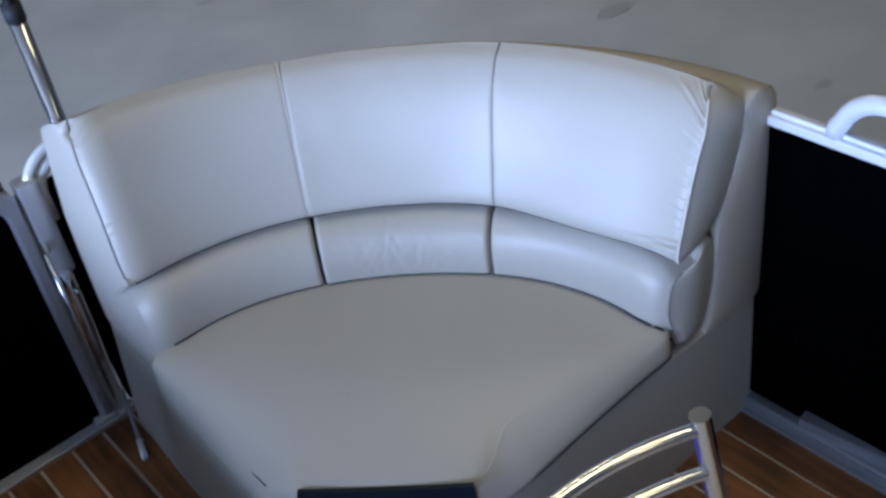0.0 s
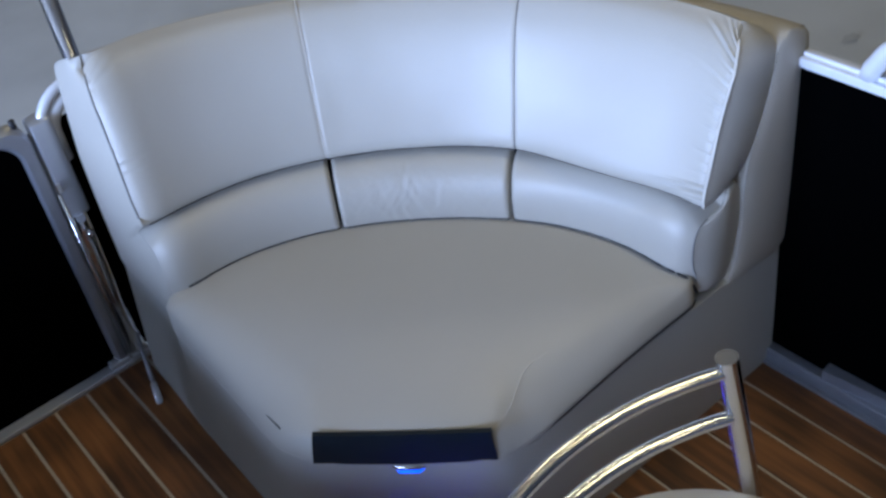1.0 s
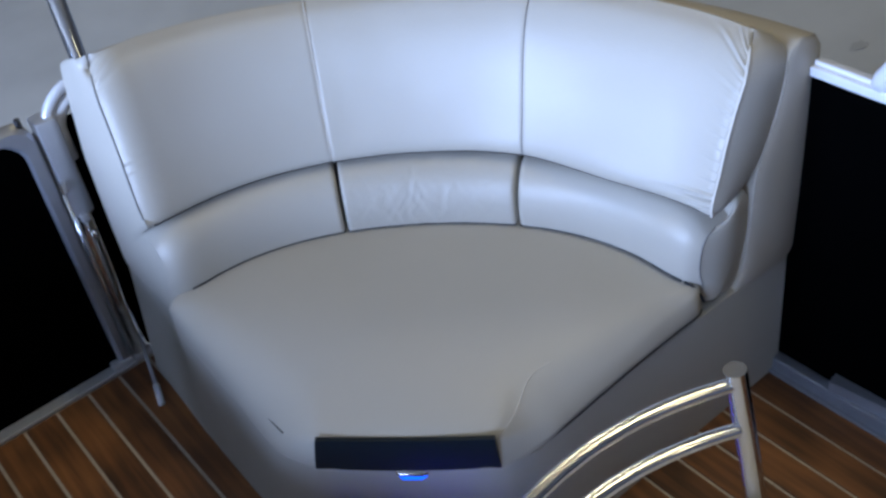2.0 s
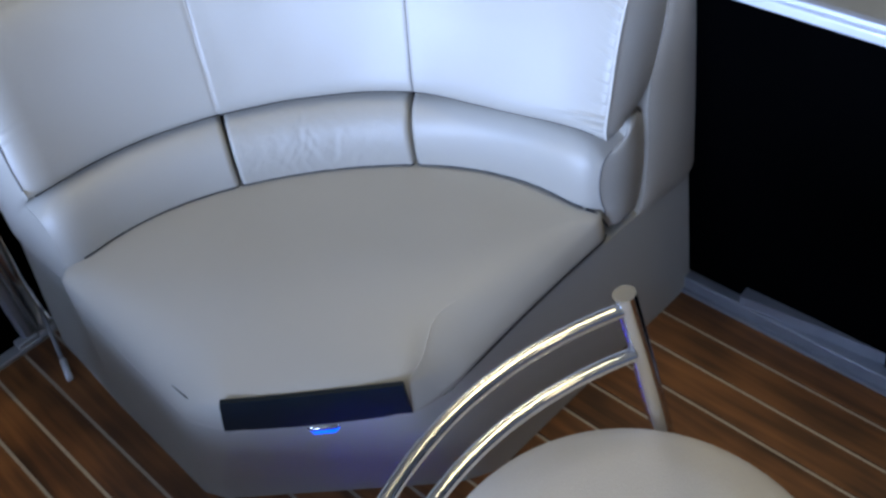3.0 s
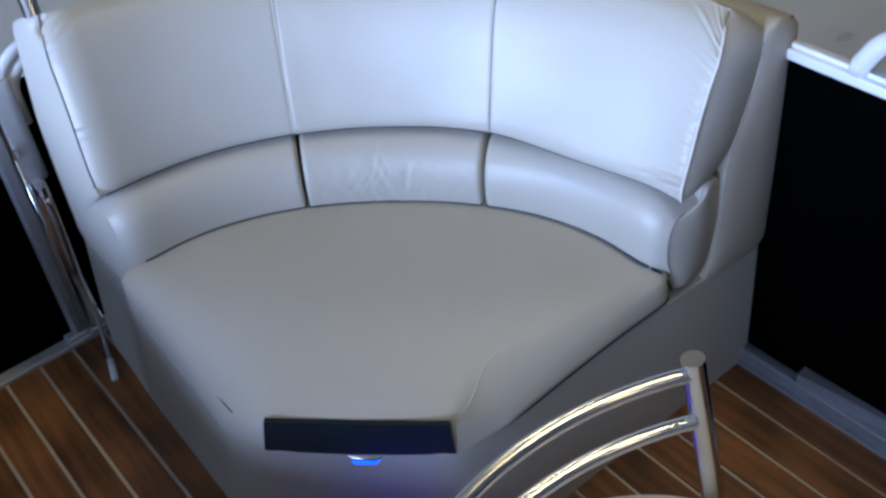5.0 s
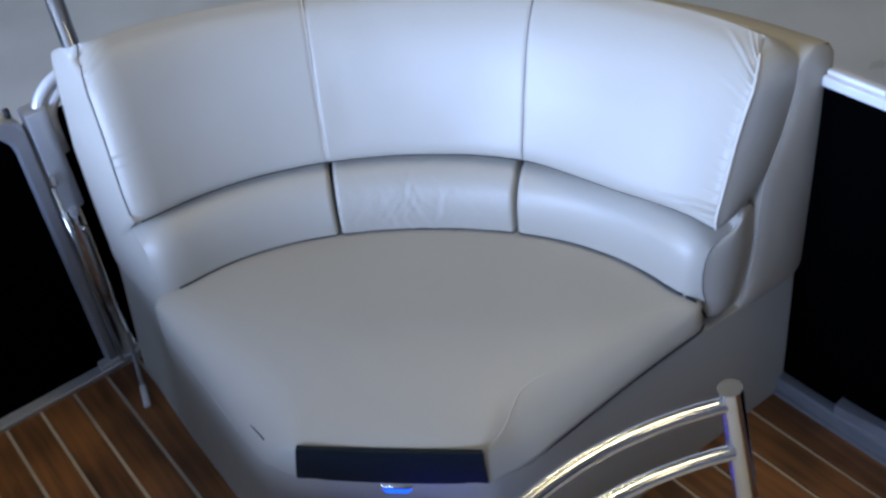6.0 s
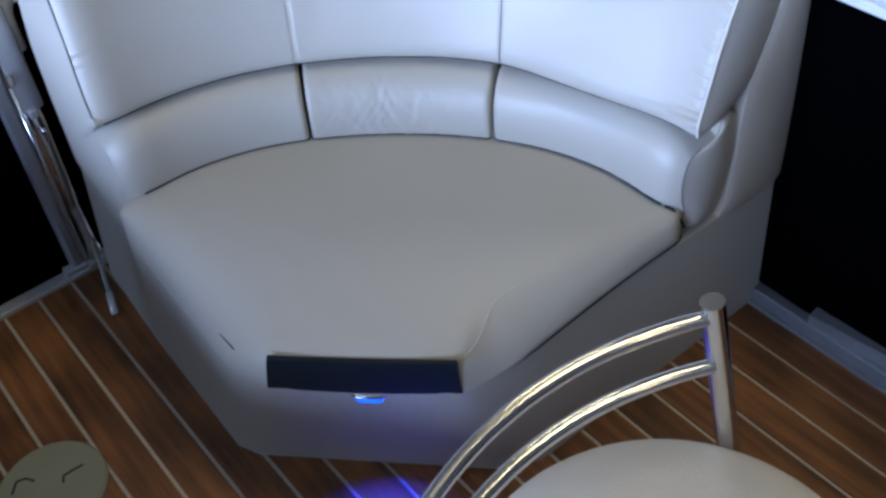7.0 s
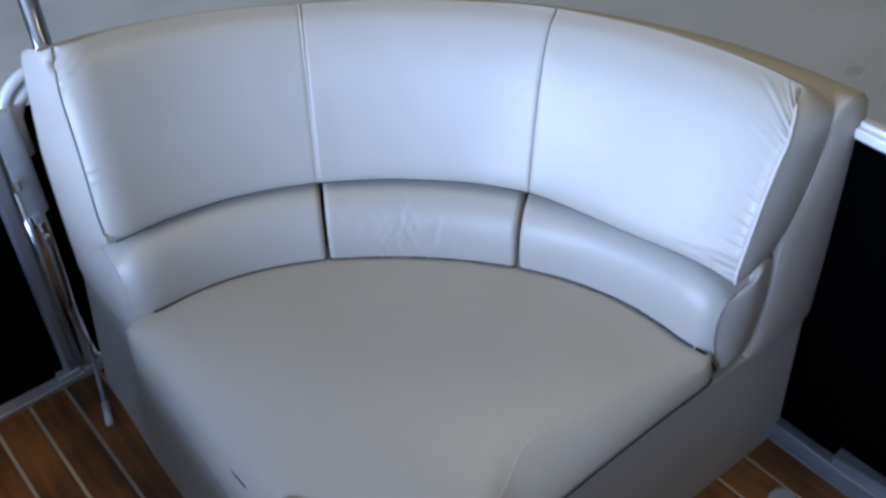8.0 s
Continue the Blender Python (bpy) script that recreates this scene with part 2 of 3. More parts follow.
def on(o, z, u, out=0.0):
    # the end by the gate leans inwards and rises a little towards the top
    if u < 0:
        z += 0.022 * min(1, max(0, (-u - 0.35) / 0.5)) * min(1, max(0, (z - 0.52) / 0.30))
    s = u * reach(o, out) if u >= 0 else u * reach(o, out - 0.026 - 0.05 * max(0, z - 0.30) - 0.10 * max(0, z - 0.56))
    d = o - bow(o, s)
    if s > 0 and z > 0.505:
        d -= 0.036 * math.exp(-((s - 0.34) / 0.125) ** 2) * math.exp(-((z - 0.515) / 0.14) ** 2)
    return at(s, d, z)


def sweep(profile, u0, u1, n=24):
    """A closed profile of (o, z) carried along the curve from u0 to u1, with ends closed."""
    bm = bmesh.new()
    rings = [[bm.verts.new(on(o, z, u0 + (u1 - u0) * i / n)) for o, z in profile] for i in range(n + 1)]
    m = len(profile)
    for r0, r1 in zip(rings, rings[1:]):
        for k in range(m):
            bm.faces.new((r0[k], r0[(k + 1) % m], r1[(k + 1) % m], r1[k]))
    bm.faces.new(rings[0][::-1])
    bm.faces.new(rings[-1])
    return bm


def chain(points, n):
    """n + 1 evenly spaced points on a smooth open row of (o, z)."""
    p = [Vector(q) for q in points]
    p = [2 * p[0] - p[1]] + p + [2 * p[-1] - p[-2]]
    fine = []
    for a, b, c, d in zip(p, p[1:], p[2:], p[3:]):
        for j in range(24):
            t = j / 24
            fine.append(0.5 * (2 * b + (c - a) * t + (2 * a - 5 * b + 4 * c - d) * t * t + (3 * b - a - 3 * c + d) * t ** 3))
    fine.append(p[-2])
    run = [0.0]
    for a, b in zip(fine, fine[1:]):
        run.append(run[-1] + (b - a).length)
    out, k = [], 0
    for i in range(n + 1):
        want = run[-1] * i / n
        while k < len(run) - 2 and run[k + 1] < want:
            k += 1
        out.append(fine[k].lerp(fine[k + 1], (want - run[k]) / max(1e-9, run[k + 1] - run[k])))
    return out


# side profiles, front edge and back edge from the bottom to the top
BACK_FRONT = ((0.078, 0.509), (0.061, 0.516), (0.060, 0.538), (0.080, 0.593), (0.101, 0.655), (0.121, 0.703), (0.141, 0.738), (0.166, 0.764), (0.198, 0.777))
BACK_REAR = ((0.078, 0.509), (0.112, 0.512), (0.155, 0.525), (0.190, 0.552), (0.211, 0.597), (0.225, 0.641), (0.235, 0.690), (0.237, 0.722), (0.226, 0.757), (0.198, 0.777))
ROLL_FRONT = ((0.075, 0.318), (0.045, 0.324), (0.022, 0.350), (0.009, 0.386), (0.008, 0.428), (0.020, 0.468), (0.045, 0.494), (0.080, 0.504), (0.120, 0.509))
ROLL_REAR = ((0.075, 0.318), (0.115, 0.304), (0.146, 0.304), (0.165, 0.342), (0.183, 0.409), (0.181, 0.470), (0.162, 0.510), (0.120, 0.509))
PANEL_REAR = ((0.085, 0.300), (0.170, 0.298), (0.268, 0.300), (0.281, 0.347), (0.288, 0.464), (0.291, 0.600), (0.290, 0.690), (0.284, 0.732), (0.262, 0.752), (0.232, 0.768), (0.205, 0.776))
SHELL_FRONT = ((0.135, 0.288), (0.152, 0.320), (0.162, 0.365), (0.170, 0.420), (0.172, 0.490), (0.181, 0.548), (0.203, 0.600), (0.219, 0.645), (0.229, 0.695), (0.231, 0.722), (0.240, 0.738), (0.255, 0.745))
SHELL_REAR = ((0.135, 0.288), (0.200, 0.287), (0.270, 0.288), (0.281, 0.347), (0.288, 0.464), (0.292, 0.574), (0.292, 0.690), (0.288, 0.722), (0.275, 0.740), (0.255, 0.745))
SPAN = 0.56


def round_off(a, wide, deep):
    """How far a cushion is drawn in at the distance a from its end."""
    if a >= wide:
        return 0.0
    t = 1 - max(0, a) / wide
    return deep * (0.55 * t * t + 0.45 * t ** 5)


def padded(front, rear, u0, u1, n, first, last, lift=None, fine=70, hem=0.0):
    """A stuffed cover: front and rear edges carried along the curve, drawn in at its ends; first, last: (width, depth) of that; hem: the height of a line along its front."""
    f, r = chain(front, fine), chain(rear, 24)
    loop = f + r[-2:0:-1]
    m = len(loop)
    tall = max(p.y for p in loop) > 0.76
    mark = min(range(fine + 1), key=lambda i: abs(f[i].y - hem) + (1 if f[i].x > 0.09 else 0))
    centre = sum(loop, Vector((0, 0))) / m
    nor, run, v = [], [], 0.0
    for i, p in enumerate(loop):
        t = (loop[(i + 1) % m] - loop[i - 1]).normalized()
        q = Vector((t.y, -t.x))
        nor.append(q if q.dot(p - centre) > 0 or i <= fine and q.x < 0 else -q)
        run.append(v)
        v += (loop[(i + 1) % m] - p).length
    us = [u0 + (u1 - u0) * i / n for i in range(n + 1)]
    for u, (wide, deep), way in ((u0, first, 1), (u1, last, -1)):
        us += [u + way * wide / SPAN * a for a in (0.01, 0.03, 0.07, 0.13, 0.2, 0.3, 0.42, 0.55, 0.7, 0.85)]
    us = sorted(us)
    bm = bmesh.new()
    rings = []
    for u in us:
        inset = round_off((u - u0) * SPAN, *first) + round_off((u1 - u) * SPAN, *last)
        ring = []
        for i, (p, q) in enumerate(zip(loop, nor)):
            k = min(1, max(0, (-q.x * 0.9 + q.y * 0.5) / 0.5)) if i <= fine else min(1, max(0, (p.y - 0.735) / 0.03)) if tall else 0.0
            g = -inset * (0.15 + 0.85 * k)
            if lift and i <= fine:
                g += lift(u, run[i], p.y)
            back_off = 0.0
            if tall and p.y > 0.728:
                # the top corners of the ends are rounded
                back_off = (0.010 * min(1, (p.y - 0.728) / 0.049) + 0.012 * min(1, (p.y - 0.728) / 0.049) ** 4) * (max(0, 1 - (u1 - u) * SPAN / 0.10) ** 2 * (u1 > 0.9) - max(0, 1 - (u - u0) * SPAN / 0.10) ** 2 * (u0 < -0.9) * 0.5) / SPAN
            ring.append(bm.verts.new(on(p.x + q.x * g, p.y + q.y * g, u - back_off)))
        rings.append(ring)
    for r0, r1 in zip(rings, rings[1:]):
        for k in range(m):
            bm.faces.new((r0[k], r0[(k + 1) % m], r1[(k + 1) % m], r1[k]))
    edge = [[v.co.copy() for v in ring[:fine + 1]] for ring in (rings[0], rings[-1])]
    back = [[ring[(m - k) % m].co.copy() if 0 < k < 24 else ring[0 if k == 0 else fine].co.copy() for k in range(25)] for ring in (rings[0], rings[-1])]
    if u0 > -0.9:
        bm.faces.new(rings[0][::-1])
    if u1 < 0.9:
        bm.faces.new(rings[-1])
    line = [ring[mark].co.copy() for ring in rings]
    return bm, edge, back, line


def along(points, t):
    k = t * (len(points) - 1)
    i = min(len(points) - 2, int(k))
    return points[i].lerp(points[i + 1], k - i)


def end_cover(front, rear, out, rows=40, cols=14, power=0.7):
    """The flat cover that closes an end, swelling a little outwards."""
    bm = bmesh.new()
    grid = []
    for i in range(rows + 1):
        t = i / rows
        a, b = along(front, t), along(rear, t)
        swell = min(1, (b - a).length / 0.05) * math.sin(math.pi * t) ** 0.3 if 0 < t < 1 else 0
        grid.append([bm.verts.new(a.lerp(b, k / cols) + out * (0.04 + swell * math.sin(math.pi * k / cols) ** power)) for k in range(cols + 1)])
    for r0, r1 in zip(grid, grid[1:]):
        for k in range(cols):
            bm.faces.new((r0[k], r0[k + 1], r1[k + 1], r1[k]))
    bmesh.ops.remove_doubles(bm, verts=bm.verts[:], dist=1e-5)
    return bm


# gathered folds of the cover by the open end: height on the seam, slope away from it, length, half width, depth
FOLDS = ((0.297, 1.9, 0.020, 0.0022, 0.0014), (0.285, 1.6, 0.026, 0.0026, 0.0022), (0.264, 1.1, 0.034, 0.0034, 0.0044), (0.248, 0.8, 0.016, 0.0024, 0.0018), (0.226, 0.5, 0.030, 0.0034, 0.0014),
         (0.208, 0.4, 0.014, 0.0030, 0.0014), (0.190, 0.3, 0.018, 0.0034, 0.0016), (0.169, 0.2, 0.013, 0.0030, 0.0013), (0.152, 0.2, 0.020, 0.0036, 0.0015),
         (0.131, 0.1, 0.014, 0.0030, 0.0012), (0.112, 0.1, 0.020, 0.0036, 0.0016), (0.096, 0.0, 0.013, 0.0028, 0.0012), (0.080, -0.1, 0.022, 0.0030, 0.0015),
         (0.064, -0.15, 0.022, 0.0024, 0.0012), (0.053, -0.20, 0.050, 0.0030, 0.0036), (0.040, -0.22, 0.044, 0.0030, 0.0038), (0.029, -0.25, 0.028, 0.0026, 0.0024))
GATE_FOLDS = ((0.290, 0.8, 0.024, 0.0040, 0.0014), (0.272, 0.6, 0.030, 0.0050, 0.0016), (0.135, -0.1, 0.024, 0.0034, 0.0016), (0.118, -0.1, 0.020, 0.0030, 0.0012))


def gathers(folds, end):
    def lift(u, v, z):
        a = abs(end - u) * SPAN
        g = 0.0
        if a < 0.13:
            for v0, slope, long, half, deep in folds:
                w = (v - v0 - slope * a + 4 * slope * a * a) / (half * (1 + 6 * a))
                if abs(w) < 4.5:
                    g += deep * (math.exp(-(w - 0.9) ** 2) - math.exp(-(w + 0.7) ** 2)) * math.exp(-(a / long) ** 2) * min(1, a / 0.004 + 0.3)
        mid = (0.68 if end > 0 else -0.68)
        g += 0.005 * max(0, 1 - ((u - mid) / 0.33) ** 2) * max(0, 1 - ((z - 0.64) / 0.13) ** 2)
        return g + 0.0010 * noise.noise(Vector((u * 5, z * 14, 1.7)))
    return lift


def creased(u, v, z):
    """Slack wrinkles across the middle roll, more to one side."""
    w = max(0, 1 - (u / 0.36) ** 2) * max(0, 1 - ((z - 0.42) / 0.085) ** 2)
    g = 0.0
    for u0, slope, half, deep in ((-0.27, 2.2, 0.012, 0.6), (-0.21, -1.6, 0.011, 0.7), (-0.15, 1.8, 0.010, 0.8), (-0.10, 0.9, 0.009, 1.0), (-0.055, 0.2, 0.009, 1.2), (-0.02, -1.0, 0.010, 0.9), (0.04, 1.6, 0.011, 0.7), (0.09, -2.0, 0.011, 0.8), (0.15, 1.7, 0.012, 0.7), (0.21, -1.6, 0.012, 0.6), (0.27, 1.4, 0.012, 0.5)):
        c = (u - u0 - slope * (z - 0.42) + 0.04 * noise.noise(Vector((u0 * 40, z * 30, 0)))) / half
        g += 0.0008 * deep * (math.exp(-(c - 0.8) ** 2) - math.exp(-(c + 0.8) ** 2))
    return (g + 0.0009 * noise.noise(Vector((u * 16, z * 26, 4.1)))) * w


def plump(u, v, z):
    return 0.0014 * noise.noise(Vector((u * 5, z * 12, 7.3)))


def seat_outline():
    """The cushion's edge seen from above, with how strongly the top is rounded there."""
    pts = []

    def run(a, b, n, ka, kb):
        for i in range(n):
            t = i / n
            pts.append((a[0] + (b[0] - a[0]) * t, a[1] + (b[1] - a[1]) * t, ka + (kb - ka) * t))
    fl, fr = at(-0.150, -0.475, 0), at(0.150, -0.475, 0)
    left, right = (0.058, -0.690), (0.393, -1.000)
    lb, rb = (0.070, -0.300), (0.765, -1.002)
    run(lb, left, 30, 0.5, 1.0)
    run(left, fl, 8, 1.0, 0.25)
    run(fl, fr, 24, 0.25, 0.25)
    run(fr, right, 8, 0.25, 1.0)
    run(right, rb, 30, 1.0, 0.5)
    n = 50
    for i in range(n):
        u = 0.98 - 1.96 * i / n
        p = on(0.06, 0, u)
        pts.append((p.x, p.y, 0.1))
    return pts


def seat_height(x, y):
    """Crowned, with a long fall to the front and softer ones to the sides and the backrest."""
    d, w = (x + y) / R2, (x - C - y) / R2
    front = max(0, 1 - max(0, d + 0.475) / 0.26) ** 1.7
    sides = sum(max(0, 1 - max(0, r) / 0.22) ** 2 for r in (x - 0.068, y + 0.997))
    rear = math.exp(-(max(0, 0.06 - bow(0.06, w) - d) / 0.12) ** 2)
    return 0.394 - 0.046 * front - 0.027 * sides * (1 - 0.45 * front) - 0.012 * rear * (1 - min(1, sides))


def seat_edge():
    """The outline with its corners eased."""
    pts = seat_outline()
    m = len(pts)
    for turn in range(14):
        pts = [tuple(p if turn >= 2 and k < 2 else (pts[i - 1][k] + 2 * p + pts[(i + 1) % m][k]) / 4 for k, p in enumerate(pts[i])) for i in range(m)]
    return pts


def base_mesh():
    """The base: flush with the cushion's edge at the gate side and the front, a plain wall on the open side."""
    pts = seat_edge()

    def mixed(a, b, t):
        return (a[0] + (b[0] - a[0]) * t, a[1] + (b[1] - a[1]) * t)

    legs = ((0, 30, (0.060, -0.285), (0.051, -0.610)), (30, 38, (0.051, -0.610), (0.070, -0.655)), (38, 62, (0.070, -0.655), (0.358, -0.958)), (62, 70, (0.358, -0.958), (0.402, -0.986)))
    rows = [((0.106, -0.035, 0.298), (0.076, -0.035))]
    for first, last, a, b in legs:
        for i in range(first, last, 2):
            x, y = pts[i][:2]
            rows.append(((x, y, seat_height(x, y) - 0.066), mixed(a, b, (i - first) / (last - first))))
    rows += [((x, -0.9965, 0.299), (x, -0.999)) for x in (0.43, 0.50, 0.60, 0.72, 0.85, 0.989)]
    rows += [((0.989, -0.2, 0.299), (0.989, -0.2)), ((0.86, -0.035, 0.299), (0.86, -0.035))]
    bm = bmesh.new()
    rings = []
    for f in (0.0, 0.04, 0.12, 0.25, 0.45, 0.7, 0.92, 1.0):
        rings.append([bm.verts.new((top[0] + (low[0] - top[0]) * f, top[1] + (low[1] - top[1]) * f, top[2] * (1 - f))) for top, low in rows])
    m = len(rows)
    for r0, r1 in zip(rings, rings[1:]):
        for i in range(m):
            bm.faces.new((r0[i], r0[(i + 1) % m], r1[(i + 1) % m], r1[i]))
    bm.faces.new(rings[0])
    bm.faces.new(rings[-1][::-1])
    return bm


def seat_mesh():
    pts = seat_edge()
    m = len(pts)
    c = at(0, -0.2, 0)
    nor = []
    for i in range(m):
        t = Vector((pts[(i + 1) % m][0] - pts[i - 1][0], pts[(i + 1) % m][1] - pts[i - 1][1], 0)).normalized()
        inward = (Vector((c.x, c.y, 0)) - Vector((pts[i][0], pts[i][1], 0))).normalized()
        nor.append(inward / max(0.55, abs(inward.dot(Vector((-t.y, t.x, 0))))))
    bm = bmesh.new()

    layers = [(0.006, 0.076), (0.0, 0.070), (0.002, 0.061), (0.010, 0.047), (0.023, 0.033), (0.039, 0.020), (0.057, 0.011), (0.077, 0.004), (0.104, 0.0)]
    rings = []
    for inset, dz in layers:
        ring = []
        for (x, y, k), v in zip(pts, nor):
            px, py = x + v.x * inset * k, y + v.y * inset * k
            soft = dz if dz > 0.06 else dz * (0.1 + 0.9 * min(1, max(0, (k - 0.25) / 0.75)))
            if y < -0.95:
                soft *= 1 - 0.28 * min(1, max(0, (x - 0.33) / 0.08))
            ring.append(bm.verts.new((px, py, seat_height(px, py) - soft)))
        rings.append(ring)
    last = [v.co.copy() for v in rings[-1]]
    for f in (0.85, 0.68, 0.5, 0.32, 0.15):
        rings.append([bm.verts.new((c.x + (p.x - c.x) * f, c.y + (p.y - c.y) * f, seat_height(c.x + (p.x - c.x) * f, c.y + (p.y - c.y) * f))) for p in last])
    for r0, r1 in zip(rings, rings[1:]):
        for i in range(m):
            bm.faces.new((r0[i], r0[(i + 1) % m], r1[(i + 1) % m], r1[i]))
    seam = []
    for i in range(62, 82):
        t = min(1, (i - 62) / 9)
        w = 4 + 3 * t
        a, f = int(w), w - int(w)
        seam.append(rings[a][i].co.lerp(rings[a + 1][i].co, f) + Vector((0, 0, 0.0004 - 0.0026 * max(0, (i - 70) / 11))))
    for _ in range(6):
        seam = [seam[0]] + [(a + 2 * b + c) / 4 for a, b, c in zip(seam, seam[1:], seam[2:])] + [seam[-1]]
    bm.faces.new(rings[-1])
    bm.faces.new(rings[0][::-1])
    rim = [rings[1][i].co + Vector((0, -0.001 + 0.006 * max(0, 1 - (i - 66) / 7), -0.001)) for i in range(66, 100)]
    return bm, seam, rim


def lounge():
    t = thing("corner_lounge", "beige vinyl corner lounge seat on a moulded base", "bench seat", at=(0.55, -0.5, 0))
    made = []
    made.append(sharp(part("base", base_mesh(), SHELL, t, "moulded beige base"), 50))
    bm, edge, back, line = padded(SHELL_FRONT, SHELL_REAR, -0.980, 0.996, 60, (0.01, 0.002), (0.012, 0.002))
    made.append(part("backrest_shell", bm, SHELL_VINYL, t, "beige vinyl backrest shell"))
    made.append(part("shell_end", end_cover(edge[1], back[1], Vector((0, -0.008, 0)), power=0.5), SHELL_VINYL, t))
    cushion, seam, rim = seat_mesh()
    made.append(part("seat_cushion", cushion, VINYL, t))
    # dark tube that paints the shadow line below the cushion's overhang
    made.append(part("cushion_gap_shade", tube(rim, 0.0017, 6), GAP_SHADE, t, "dark line painted as shade under the cushion"))
    made.append(part("boxing_seam", tube(seam, 0.0012, 6), THREAD, t))
    made.append(part("cover_slit", tube([(0.0762, -0.643, 0.312), (0.0762, -0.668, 0.312), (0.0764, -0.690, 0.311)], 0.0013, 6), GAP_SHADE, t, "short dark slit in the cover"))
    cut = 0.352
    side, gate = Vector((0, -1, 0)), Vector((-1, 0, 0))
    # three lumbar rolls, with dark gaps between them
    for a, b, first, last, mat, lift in (
        (-0.986, -cut - 0.008, (0.060, 0.034), (0.012, 0.005), VINYL, plump),
        (-cut + 0.008, cut - 0.008, (0.012, 0.005), (0.012, 0.005), VINYL_CREASED, creased),
        (cut + 0.008, 0.985, (0.012, 0.005), (0.055, 0.034), VINYL, plump),
    ):
        bm, edge, back, line = padded(ROLL_FRONT, ROLL_REAR, a, b, 90, first, last, lift, 50, 0.382)
        made.append(part("lumbar_roll", bm, mat, t))
        # dark tube as painted shade where the roll meets the seat
        made.append(part("seam_shade", tube([Vector((p.x, p.y, seat_height(p.x, p.y) + 0.0025)) for p in line[13 if a < -0.9 else 0:-9 if b > 0.9 else None:3]], 0.0018, 6), GAP_SHADE, t, "dark line painted as shade in the seam"))
        if a < -0.9:
            rim = [p for p in edge[0] if p.z < 0.496]
        if b > 0.9:
            start, stop = line[-10].copy(), Vector((0.751, -0.993, 0.350))
            start.z = seat_height(start.x, start.y) + 0.001
            middle = (start + stop) / 2 + Vector((0, 0, 0.006))
            # dark tube that paints the shade in the recess below the roll's end
            made.append(part("corner_gap_shade", tube([start, middle, stop, Vector((0.758, -0.996, 0.332))], 0.0026, 8), GAP_SHADE, t, "dark strip painted as shade under the roll"))
            made.append(part("roll_end", end_cover(edge[1], back[1], side * 0.013, power=1.0), VINYL, t))
            made.append(part("roll_seam", tube([p + side * 0.0006 for p in edge[1][8:44]], 0.0013, 6), DARK_THREAD, t))
    # dark sheet behind the rolls, painted shade for the gaps between them
    made.append(part("gap_shade_backing", sweep([(0.085, 0.33), (0.085, 0.50), (0.13, 0.50), (0.13, 0.33)], -0.90, 0.90, 24), GAP_SHADE, t))
    for a, b, first, last, lift in (
        (-0.986, -cut - 0.005, (0.045, 0.022), (0.011, 0.0024), gathers(GATE_FOLDS, -0.986)),
        (-cut - 0.005, cut + 0.014, (0.011, 0.0024), (0.010, 0.0022), plump),
        (cut + 0.014, 0.990, (0.010, 0.0022), (0.012, 0.006), gathers(FOLDS, 0.990)),
    ):
        bm, edge, back, line = padded(BACK_FRONT, BACK_REAR, a, b, 150, first, last, lift, 170 if b > 0.9 else 110, 0.512)
        # dark tube as painted shadow line under the back cushion's lower edge
        made.append(part("seam_shade", tube([p + Vector((0, 0, -0.0012)) for p in line[9 if a < -0.9 else 0:-6 if b > 0.9 else None:3]], 0.0017, 6), GAP_SHADE, t, "dark line painted as shade in the seam"))
        made.append(part("back_cushion", bm, VINYL, t))
        if b > 0.9:
            made.append(part("cushion_end", end_cover(edge[1], back[1], side * 0.010), VINYL, t))
            made.append(part("end_seam", tube([p + Vector((-0.0008, -0.0012, 0)) for p in edge[1][6:158:2]], 0.0028, 8), THREAD, t, "pale welt along the cushion's end"))
        if a < -0.9:
            rim += edge[0][3:]
            made.append(part("end_seam", tube([p + Vector((-0.0006, -0.0006, 0)) for p in edge[0][10:106:2]], 0.0015, 6), DARK_THREAD, t))
    # one smooth panel covers the end by the gate
    made.append(part("end_panel", end_cover(rim, [on(p.x, p.y, -0.986) for p in chain(PANEL_REAR, 60)], gate * 0.010, 70, 16, 0.7), VINYL, t))
    # welts along the seams
    for u, r, mat in ((-cut - 0.005, 0.0016, THREAD), (cut + 0.014, 0.0012, DARK_THREAD)):
        made.append(part("seam_welt", tube([on(p.x + 0.0016, p.y, u) for p in chain(BACK_FRONT, 60)[4:]], r, 6), mat, t))
    n = 24
    bm = bmesh.new()
    rows = []
    for dd, z in ((-0.464, 0.268), (-0.474, 0.269), (-0.478, 0.300), (-0.4785, 0.332), (-0.4775, 0.342), (-0.470, 0.3435)):
        rows.append([bm.verts.new(at(-0.143 - 0.014 * (0.343 - z) / 0.075 + (0.288 + 0.017 * (0.343 - z) / 0.075) * i / n, dd - 0.002 * math.sin(math.pi * i / n), z - (0.004 * math.sin(math.pi * i / n) if z < 0.29 else 0.0))) for i in range(n + 1)])
    for r0, r1 in zip(rows, rows[1:] + rows[:1]):
        for i in range(n):
            bm.faces.new((r0[i], r0[i + 1], r1[i + 1], r1[i]))
    bm.faces.new([r[0] for r in rows])
    bm.faces.new([r[-1] for r in rows][::-1])
    made.append(part("front_band", bm, NAVY, t, "navy blue vinyl band"))
    sharp(made[-1], 50)
